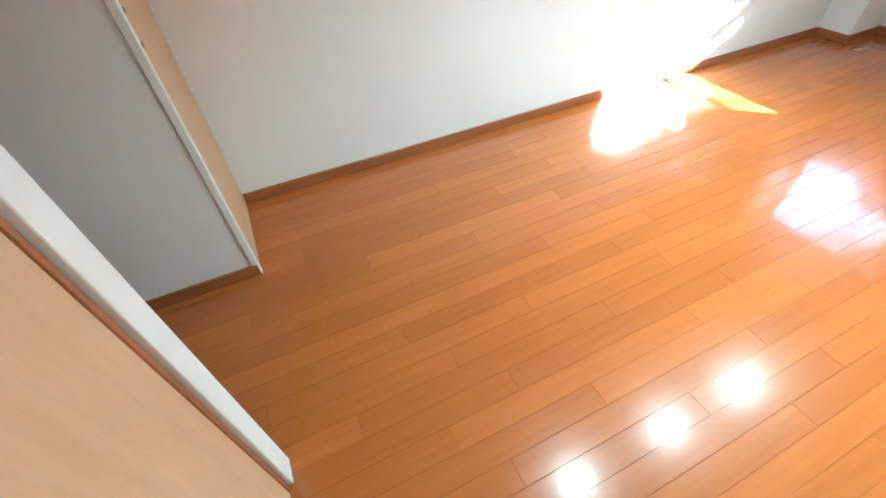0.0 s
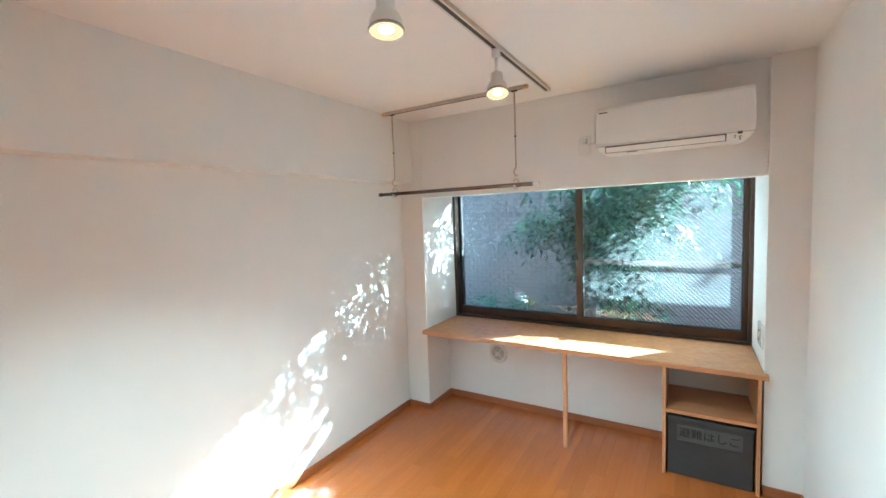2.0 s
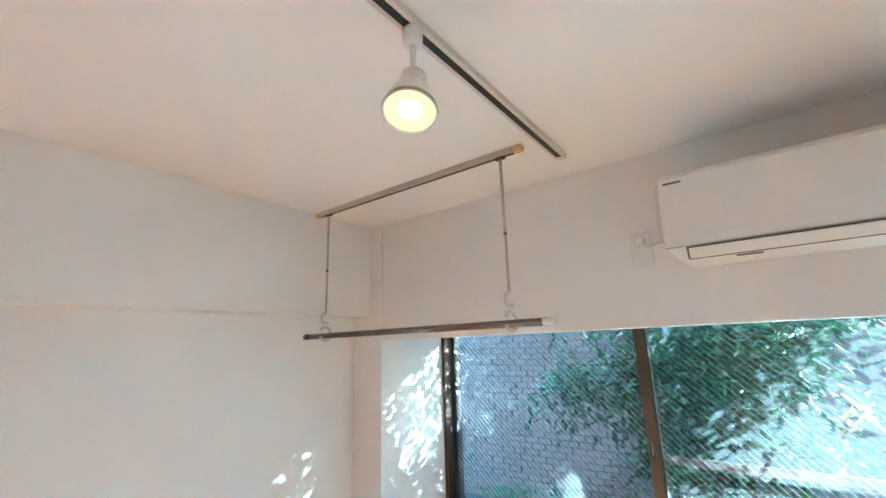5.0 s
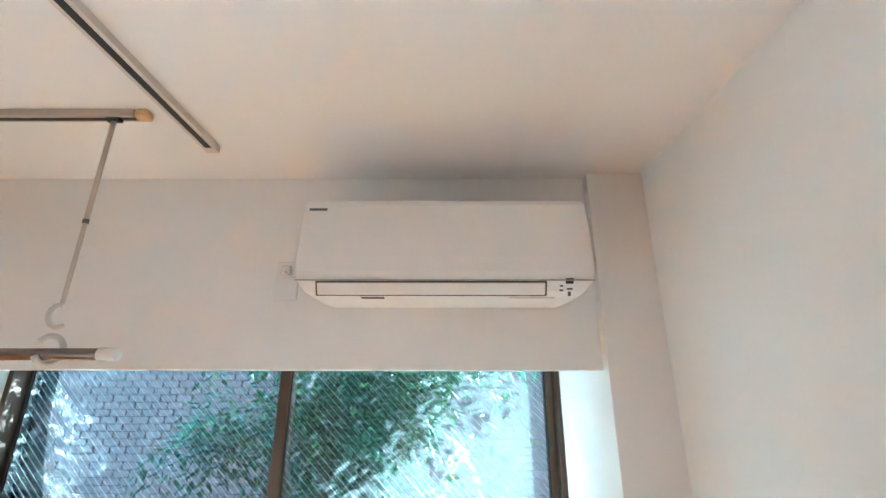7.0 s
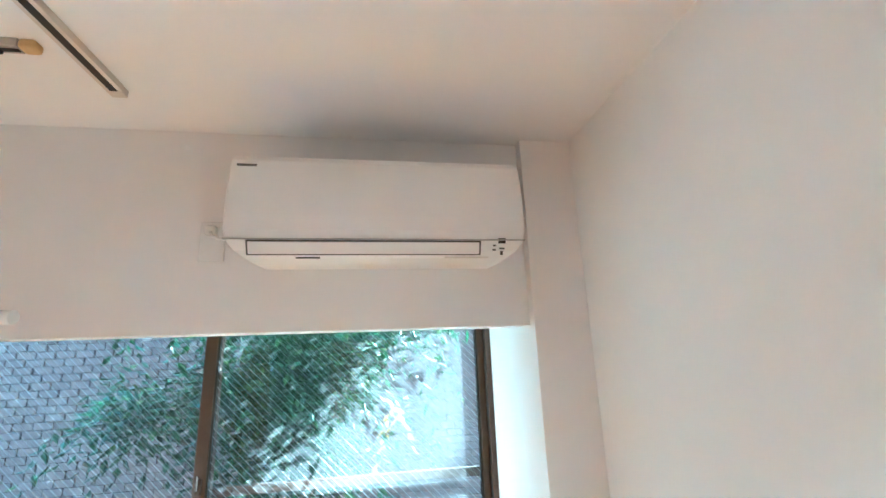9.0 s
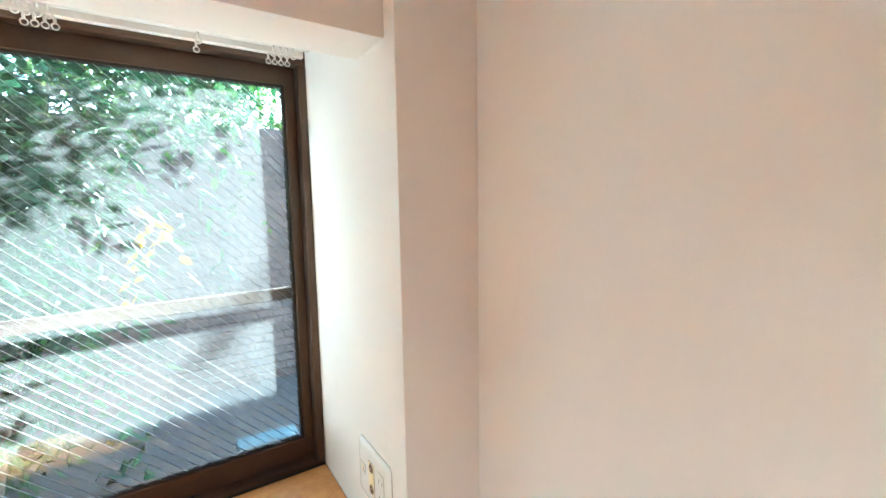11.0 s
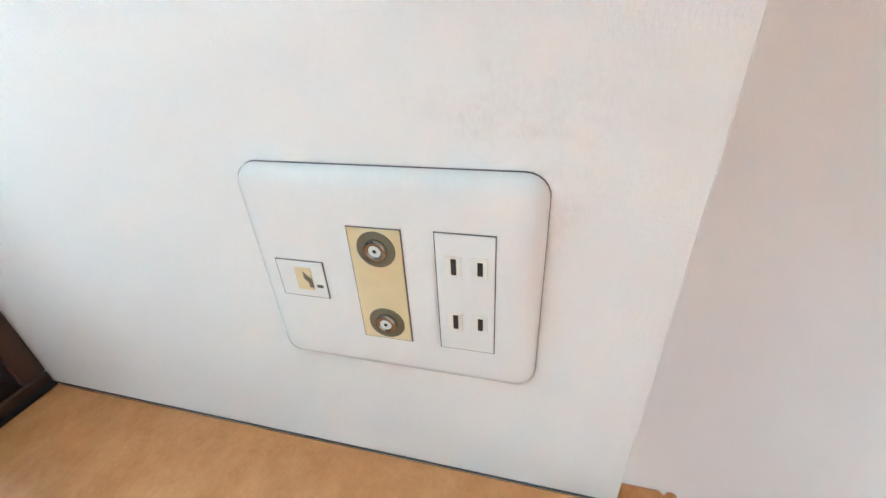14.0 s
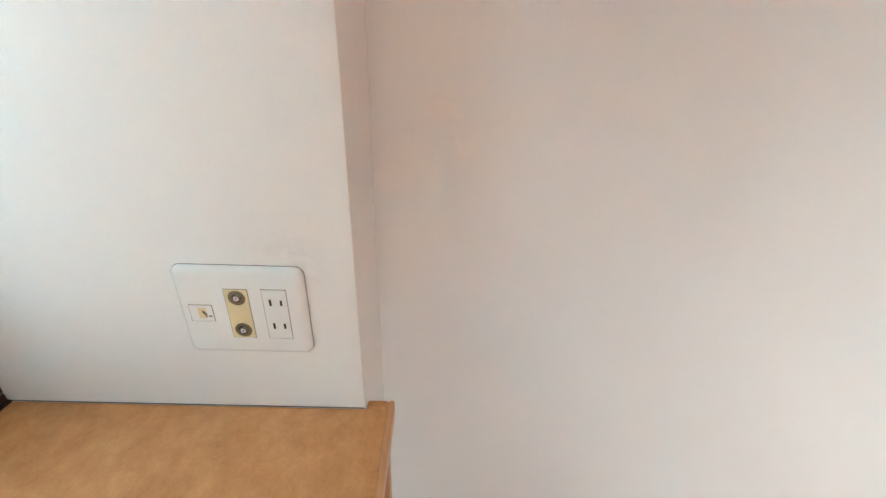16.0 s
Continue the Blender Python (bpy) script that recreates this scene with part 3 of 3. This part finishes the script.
def spotlight(x, aim):
    lamp = thing("track_spotlight", "lit white spotlight on the ceiling track", "spotlight", (x, 0.745, Z_CEIL - 0.019), "track spotlights")
    part("adapter", lathe([(0.0, 0), (0.020, 0), (0.021, -0.012), (0.019, -0.016), (0.021, -0.02), (0.020, -0.036), (0.014, -0.040), (0, -0.040)], pose(0, 0, 0), 20), PLASTIC_W, lamp)
    part("stem", tube([(0, 0, -0.038), (0, 0, -0.118)], 0.007, 10), PLASTIC_W, lamp)
    m = Matrix.Translation((0, 0, -0.115)) @ Vector(aim).to_track_quat("-Z", "Y").to_matrix().to_4x4()
    head = part("head", lathe([(0, 0.012), (0.018, 0.010), (0.027, 0.002), (0.028, -0.030), (0.030, -0.040), (0.040, -0.052), (0.049, -0.075), (0.052, -0.102), (0.0535, -0.104), (0.0505, -0.104), (0.047, -0.078), (0.038, -0.056), (0.0, -0.054)], m, 28), PLASTIC_W, lamp)
    part("lens", lathe([(0.0500, -0.1005), (0.044, -0.097), (0.024, -0.096)], m, 28), LENS, head, "warm shining lamp lens")
    part("bulb", lathe([(0.0, -0.101), (0.014, -0.100), (0.022, -0.097), (0.024, -0.094)], m, 20), BULB, head, "glowing warm bulb centre")
    part("rim", lathe([(0.0535, -0.104), (0.0545, -0.100), (0.0535, -0.096)], m, 28), STEEL, head, "bright rim")
    light = new("spotlight_lamp", bpy.data.lights.new("spotlight_lamp", "SPOT"))
    light.data.energy, light.data.color, light.data.shadow_soft_size = 4.8, (1.0, 0.91, 0.79), 0.02
    light.data.spot_size, light.data.spot_blend = radians(132), 1.0
    light.matrix_world = Matrix.Translation(lamp.location) @ m @ Matrix.Translation((0, 0, -0.104))
    return lamp


for x in (2.182, 1.36, 0.46):
    spotlight(x, (0.10, -0.05, -1) if x < 0.6 else (-0.12, -0.08, -1) if x < 2 else (-0.32, -0.16, -1))

# ---- drying rail hung from the ceiling ----
dry = thing("drying_rail", "ceiling drying rail with two hung hooks and a steel pole", "drying rail", (2.83, 1.38, Z_CEIL))
part("ceiling_bar", box(-0.014, 0.014, -0.53, 0.53, -0.022, 0, 0.003), RAIL, dry)
part("slot", box(-0.005, 0.005, -0.528, 0.528, -0.0235, -0.018), BLACK, dry, "black slot")
for s in (-1, 1):
    part("end_cap", box(-0.015, 0.015, min(s * 0.53, s * 0.565), max(s * 0.53, s * 0.565), -0.024, 0, 0.008, 3), OCHRE, dry, "ochre plastic end cap")
for y in (-0.475, 0.475):
    part("slider", box(-0.008, 0.008, y - 0.018, y + 0.018, -0.030, -0.020, 0.002), BLACK, dry)
    h = part("hanger_rod", tube([(0, y, -0.028), (0, y, -0.30)], 0.0055, 8), RAIL, dry)
    part("hanger_rod", tube([(0, y, -0.30), (0, y, -0.495)], 0.0048, 8), RAIL, dry)
    part("joint", tube([(0, y, -0.295), (0, y, -0.305)], 0.0066, 8), GREY_LINE, h)
    hook = [(0.020 * math.sin(radians(a)), y, -0.520 + 0.024 * math.cos(radians(a))) for a in range(0, -230, -20)]
    ring = [(0.026 * math.sin(radians(a)), y, -0.592 + 0.030 * math.cos(radians(a))) for a in range(-60, 250, 18)]
    # the loop lies across the pole, so turn it about the rod
    turn = Matrix.Translation((0, y, 0)) @ Matrix.Rotation(radians(-15), 4, "Z") @ Matrix.Translation((0, -y, 0))
    bm = tube(hook, 0.0058, 8)
    tube(ring, 0.0062, 8, bm)
    bmesh.ops.transform(bm, matrix=turn, verts=bm.verts)
    part("hook", bm, IVORY, dry, "ivory plastic hook")
part("pole", tube([(0, -0.585, -0.600), (0, 0.60, -0.600)], 0.0125, 16), POLE, dry, "steel drying pole")
part("pole_cap", tube([(0, -0.622, -0.600), (0, -0.585, -0.600)], 0.0140, 16), PLASTIC, dry, "white pole cap")
part("pole_cap", tube([(0, 0.60, -0.600), (0, 0.625, -0.600)], 0.0135, 16), GREY_LINE, dry, "dark pole cap")


# ---- the socket plate on the column ----
def rounded_plate(w, h, r, depth, slope):
    """A plate facing +y with rounded corners and sloping rim."""
    bm = bmesh.new()
    rings = []
    for inset, y in ((0, 0), (0, depth * 0.35), (slope * 0.35, depth * 0.8), (slope, depth), (slope * 2.2, depth * 1.02)):
        ring = []
        for cx, cz, a0 in ((1, 1, 0), (-1, 1, 90), (-1, -1, 180), (1, -1, 270)):
            for k in range(7):
                a = radians(a0 + 15 * k)
                rr = max(r - inset, 0.003)
                ring.append(bm.verts.new((cx * (w / 2 - inset - rr) + rr * math.cos(a), y, cz * (h / 2 - inset - rr) + rr * math.sin(a))))
        rings.append(ring)
    n = len(rings[0])
    for u, v in zip(rings, rings[1:]):
        for i in range(n):
            bm.faces.new((u[i], v[i], v[(i + 1) % n], u[(i + 1) % n])).smooth = True
    bm.faces.new(rings[-1])
    bmesh.ops.recalc_face_normals(bm, faces=bm.faces)
    return bm


plate = thing("socket_plate", "white triple socket plate: phone, two aerial and two power sockets", "socket", (3.309, Y_JAMB_R, 0.889))
part("plate", rounded_plate(0.168, 0.136, 0.012, 0.0085, 0.008), PLASTIC, plate).location.z = -0.004
# slightly larger dark plate behind, painted as the plate's shadow line
part("gap", rounded_plate(0.1688, 0.1368, 0.0124, 0.0012, 0.0006), GREY_LINE, plate, "gap round the plate with its shadow line painted dark").location.z = -0.004
TOP = 0.0088


def insert(name, x, z, w, h, mt, label=""):
    f = part("seam", box(x - w / 2 - 0.0005, x + w / 2 + 0.0005, TOP - 0.003, TOP + 0.0004, z - h / 2 - 0.0005, z + h / 2 + 0.0005), GREY_LINE, plate)
    return part(name, box(x - w / 2, x + w / 2, TOP - 0.003, TOP + 0.0009, z - h / 2, z + h / 2, 0.0003, 1), mt, plate, label)


phone = insert("phone_socket", 0.0545, -0.005, 0.030, 0.025, PLASTIC, "small phone socket with a yellowed port")
part("port", box(0.0475, 0.0585, TOP, TOP + 0.0013, -0.0125, 0.0035, 0.0004, 1), CREAM, phone)
for k in range(6):
    part("contact", box(0.0478 + 0.0009 * k, 0.0483 + 0.0009 * k, TOP, TOP + 0.0016, -0.010 + 0.0012 * k * (k > 2), -0.0035 + 0.0008 * k), GREY_LINE, phone)
part("print_bar", box(0.0415, 0.0455, TOP, TOP + 0.00115, -0.0100, -0.0080), GREY_LINE, phone)
aerial = insert("aerial_insert", 0.0045, -0.005, 0.030, 0.076, CREAM, "cream aerial insert with two steel connectors")
out = pose(0, 0, 0, -90, 0, 0)
for z in (0.0205, -0.0305):
    m = Matrix.Translation((0.0040, TOP, z)) @ out
    con = part("connector", lathe([(0.0066, 0.0005), (0.0066, 0.0030), (0.0058, 0.0036), (0.0040, 0.0036), (0.0038, 0.0024), (0.0, 0.0024)], m, 20), STEEL, aerial, "threaded steel connector")
    part("recess", lathe([(0.0112, 0.0010), (0.0110, 0.0013), (0.0104, 0.0013), (0.0066, 0.0011)], m, 24), SHADE, con, "round recess with the shade in its colour")
    part("insulator", lathe([(0.0036, 0.0028), (0.0, 0.0028)], m, 14), PLASTIC, con)
    part("pin_hole", lathe([(0.0012, 0.0031), (0.0, 0.0031)], m, 10), BLACK, con)
power = insert("power_socket", -0.0445, -0.005, 0.031, 0.077, PLASTIC, "white double power socket")
for z in (0.0145, -0.0225):
    for x, hh in ((-0.0385, 0.0048), (-0.0525, 0.0040)):
        part("recess", box(x - 0.0042, x + 0.0052, TOP, TOP + 0.0012, z - 0.0066, z + 0.0066, 0.0005, 1), PLASTIC_W, power)
        part("slot", box(x - 0.0014, x + 0.0014, TOP, TOP + 0.0016, z - hh, z + hh), BLACK, power, "dark slot")


# ---- outside ----
structure("ground", box(-60, 60, -60, 60, -0.5, -0.16), SOIL, "brown garden soil and paving", "ground")
structure("terrace", box(X_OUT, 5.45, -6, 6, -0.2, 0.30), CONCRETE, "grey concrete strip outside the window", "pavement")
kerb = tagged(link_mesh("planter_kerb", box(4.12, 4.26, -0.1, 3.2, 0.30, 0.52, 0.01), CONCRETE), "low concrete planter kerb with sunlit top", "kerb")
blue = thing("blue_block", "pale blue block on the concrete outside", "block", (4.19, -0.31, 0.30))
part("body", box(-0.07, 0.07, -0.12, 0.11, 0, 0.27, 0.01), PALE_BLUE, blue)
low_wall = structure("garden_wall_low", box(5.45, 5.62, -5, -0.92, 0.0, 1.94), CONCRETE, "grey rendered garden wall", "wall")
stone = structure("garden_wall", box(5.485, 5.70, -0.92, 5.0, 0.0, 2.0), MORTAR, "grey-brown split stone garden wall", "wall")


drain = thing("drain_pipe", "grey vertical drain pipe against the stone wall", "pipe", (5.42, 0.89, 0.30))
part("pipe", tube([(0, 0, 0), (0, 0, 1.68)], 0.03, 14), PIPE_GREY, drain)
for z in (0.6, 1.3):
    part("clip", tube([(0, 0, z), (0, 0, z + 0.03)], 0.036, 14), STEEL, drain, "steel clip")


def leaf_crown(seeds, count, length, rng, per_sprig=7):
    """Sprigs of pointed leaflets set in pairs along a drooping twig, scattered round the given clumps."""
    verts, faces = [], []
    total = sum(r[3] for r in seeds)

    def leaf(p, d, L):
        s = d.cross(Vector((rng.gauss(0, 0.35), rng.gauss(0, 0.35), 1))).normalized()
        n = d.cross(s)
        W = L * rng.uniform(0.17, 0.24)
        i = len(verts)
        tip = p + d * L - n * L * rng.uniform(-0.02, 0.12) * (1 if n.z > 0 else -1)
        verts.extend([p, p + d * L * 0.38 + s * W + n * W * 0.35, tip, p + d * L * 0.38 - s * W + n * W * 0.35, p + d * L * 0.5])
        faces.extend([(i, i + 1, i + 4), (i + 1, i + 2, i + 4), (i + 2, i + 3, i + 4), (i + 3, i, i + 4)])

    for cx, cy, cz, weight, rx, ry, rz in seeds:
        for _ in range(max(1, int(count * weight / total / per_sprig))):
            p = Vector((cx + rng.gauss(0, 0.5) * rx, cy + rng.gauss(0, 0.5) * ry, cz + rng.gauss(0, 0.5) * rz))
            axis = Vector((rng.gauss(0, 1), rng.gauss(0, 1), rng.gauss(-0.25, 0.5))).normalized()
            side = axis.cross(Vector((rng.gauss(0, 0.3), rng.gauss(0, 0.3), 1))).normalized()
            size = length * rng.uniform(0.75, 1.2)
            for k in range(per_sprig):
                at = p + axis * size * 0.33 * k - Vector((0, 0, 0.004 * k * k))
                way = 0.0 if k == per_sprig - 1 else (1.0 if k % 2 else -1.0)
                d = (axis * rng.uniform(0.6, 0.95) + side * way * rng.uniform(0.7, 1.0) + Vector((0, 0, rng.uniform(-0.45, 0.05)))).normalized()
                leaf(at, d, size * rng.uniform(0.75, 1.1))
    me = bpy.data.meshes.new("crown")
    me.from_pydata(verts, [], faces)
    return me


def shrub(name, label, at, stems, seeds, count, length, mat_leaf, seed, extra=None):
    rng = random.Random(seed)
    sh = thing(name, label, "shrub", at)
    for st in stems:
        part("stem", tube(st, 0.014, 7, None, 0.004), BARK, sh)
    me = leaf_crown(seeds, count, length, rng)
    me.materials.append(mat_leaf)
    c = new("crown", me)
    c.parent = sh
    if extra:
        me = leaf_crown(extra, 26, length, rng)
        me.materials.append(LEAF_DRY)
        c = tagged(new("dry_leaves", me), "yellowing leaves")
        c.parent = sh
    return sh


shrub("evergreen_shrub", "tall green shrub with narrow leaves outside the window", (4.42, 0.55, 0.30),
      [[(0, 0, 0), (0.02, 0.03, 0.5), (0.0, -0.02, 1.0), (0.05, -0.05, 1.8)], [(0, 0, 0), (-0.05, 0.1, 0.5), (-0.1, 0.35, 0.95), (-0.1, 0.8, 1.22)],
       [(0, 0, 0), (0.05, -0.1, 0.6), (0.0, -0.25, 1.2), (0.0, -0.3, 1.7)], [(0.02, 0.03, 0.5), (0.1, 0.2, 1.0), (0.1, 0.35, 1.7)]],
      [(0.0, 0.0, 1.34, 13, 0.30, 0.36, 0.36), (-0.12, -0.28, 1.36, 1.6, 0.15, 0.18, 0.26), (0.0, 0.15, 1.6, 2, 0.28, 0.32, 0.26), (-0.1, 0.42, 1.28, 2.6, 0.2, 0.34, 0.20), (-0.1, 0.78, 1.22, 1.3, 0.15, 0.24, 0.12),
       # the highest clumps, mostly out of view, are added to dapple the sun
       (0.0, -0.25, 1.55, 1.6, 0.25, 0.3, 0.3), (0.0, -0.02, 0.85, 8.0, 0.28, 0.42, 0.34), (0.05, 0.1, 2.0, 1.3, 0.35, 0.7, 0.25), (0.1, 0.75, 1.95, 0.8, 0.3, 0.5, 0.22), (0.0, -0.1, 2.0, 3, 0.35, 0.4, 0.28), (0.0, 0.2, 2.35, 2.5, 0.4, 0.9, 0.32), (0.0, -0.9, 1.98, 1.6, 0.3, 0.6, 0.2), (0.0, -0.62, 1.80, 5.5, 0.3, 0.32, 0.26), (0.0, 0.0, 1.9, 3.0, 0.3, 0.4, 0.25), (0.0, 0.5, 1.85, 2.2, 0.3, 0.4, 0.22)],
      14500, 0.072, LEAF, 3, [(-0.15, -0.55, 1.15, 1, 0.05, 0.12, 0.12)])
shrub("low_plants", "low green plants along the planter kerb", (4.75, 1.5, 0.30), [[(0, 0, 0), (0.02, 0.05, 0.3)], [(0, 0.4, 0), (0.0, 0.45, 0.35)], [(0, -0.5, 0), (0.0, -0.5, 0.3)]],
      [(0, 0, 0.3, 1, 0.3, 0.5, 0.2), (0, 0.5, 0.3, 1, 0.3, 0.4, 0.22), (0, -0.5, 0.28, 1, 0.3, 0.4, 0.2), (0, -1.0, 0.2, 0.6, 0.3, 0.5, 0.2)], 700, 0.08, LEAF, 5, [(0.0, -0.1, 0.35, 1, 0.2, 0.5, 0.1)])
# last clump, mostly unseen, is added to dapple the sun on the desk
shrub("bright_hedge", "leafy hedge in sunlit yellow-green behind the low garden wall", (5.80, -1.9, -0.16), [[(0, 0, 0), (0, 0.1, 1.0), (0, 0.1, 2.0)], [(0, 0.8, 0), (0, 0.8, 1.8)], [(0, -1.0, 0), (0, -1.0, 1.9)]],
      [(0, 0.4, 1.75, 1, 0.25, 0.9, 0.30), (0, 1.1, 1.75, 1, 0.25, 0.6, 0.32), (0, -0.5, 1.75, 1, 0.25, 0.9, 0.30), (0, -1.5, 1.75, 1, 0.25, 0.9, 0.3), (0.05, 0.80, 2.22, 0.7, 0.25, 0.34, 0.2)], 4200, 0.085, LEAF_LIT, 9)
# added to cover the sky; its top clumps, mostly unseen, dapple the sun
shrub("bright_hedge", "leafy hedge in sunlit yellow-green behind the stone garden wall", (5.95, 0.0, -0.16), [[(0, 0, 0), (0, 0.1, 1.0), (0, 0.1, 2.1)], [(0, 0.9, 0), (0, 0.9, 2.0)], [(0, -0.7, 0), (0, -0.7, 2.0)]],
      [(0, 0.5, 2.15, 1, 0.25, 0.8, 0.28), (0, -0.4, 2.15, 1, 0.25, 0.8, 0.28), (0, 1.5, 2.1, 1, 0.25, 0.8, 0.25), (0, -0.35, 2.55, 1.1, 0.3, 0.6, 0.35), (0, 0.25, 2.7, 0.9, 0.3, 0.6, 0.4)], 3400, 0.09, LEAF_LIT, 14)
# added to close off the bright sky above the garden walls
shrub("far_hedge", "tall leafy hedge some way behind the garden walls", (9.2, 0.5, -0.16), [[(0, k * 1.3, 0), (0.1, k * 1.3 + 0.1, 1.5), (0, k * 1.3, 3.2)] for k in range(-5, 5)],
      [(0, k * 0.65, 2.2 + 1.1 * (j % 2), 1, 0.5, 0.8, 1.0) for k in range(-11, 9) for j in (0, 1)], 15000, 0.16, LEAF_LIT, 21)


# ---- repeated pieces: floor planks and wall stones ----
def piece_mesh(name, w, d, h, bev, material):
    me = bpy.data.meshes.new(name)
    bm = box(-w / 2, w / 2, -d / 2, d / 2, -h / 2, h / 2, bev, 1)
    bm.to_mesh(me)
    bm.free()
    me.materials.append(material)
    return me


floor_ob = bpy.data.objects["floor"]
PL, PW = 0.906, 0.0757
plank_meshes = {}
rng = random.Random(11)
y = Y_RIGHT
row = 0
while y < Y_LEFT - 0.01:
    w = min(PW, Y_LEFT - y)
    x = -0.95 - PL - (0, 0.44, 0.2, 0.67, 0.33)[row % 5]
    while x < X_SILL:
        a, b = max(x, -1.75 if 0.83 <= y < 1.55 else -0.95), min(x + PL, X_SILL)
        if b - a > 0.02:
            key = (round(b - a, 3), round(w, 4))
            if key not in plank_meshes:
                plank_meshes[key] = piece_mesh("plank", b - a - 0.0004, w - 0.0005, 0.006, 0.0006, PLANK)
            ob = new("plank", plank_meshes[key])
            ob.parent = floor_ob
            ob.location = ((a + b) / 2, y + w / 2, -0.003)
        x += PL
    y += PW
    row += 1
for k in range(10):
    ob = new("plank", plank_meshes.setdefault("hall", piece_mesh("plank", 1.45, 0.0749, 0.006, 0.0006, PLANK)))
    ob.parent = floor_ob
    ob.location = (-2.48, 0.868 + 0.0757 * k, -0.003)

brick_meshes = [piece_mesh("brick", 0.04, rng.uniform(0.115, 0.124), rng.uniform(0.047, 0.051), 0.004, BRICK) for _ in range(5)]
rest = []
for r in range(34):
    z = 0.16 + r * 0.0545
    for c in range(35):
        yy = -0.85 + c * 0.1285 + (0.064 if r % 2 else 0)
        if z > 1.2 and 0.6 < yy < 2.95:
            ob = new("brick", rng.choice(brick_meshes))
            ob.parent = stone
            ob.location = (5.495 + rng.uniform(-0.008, 0.004), yy, z)
            ob.rotation_euler = (rng.uniform(-0.01, 0.01), rng.uniform(-0.05, 0.05), rng.uniform(-0.04, 0.04))
        else:
            rest.append((yy, z))
bm = bmesh.new()
for yy, z in rest:
    d = rng.uniform(-0.008, 0.004)
    box(5.475 + d, 5.515 + d, yy - 0.060, yy + 0.060, z - 0.0245, z + 0.0245, bm=bm)
tagged(part("brick_rest", bm, BRICK_REST, stone), kind="stuff")
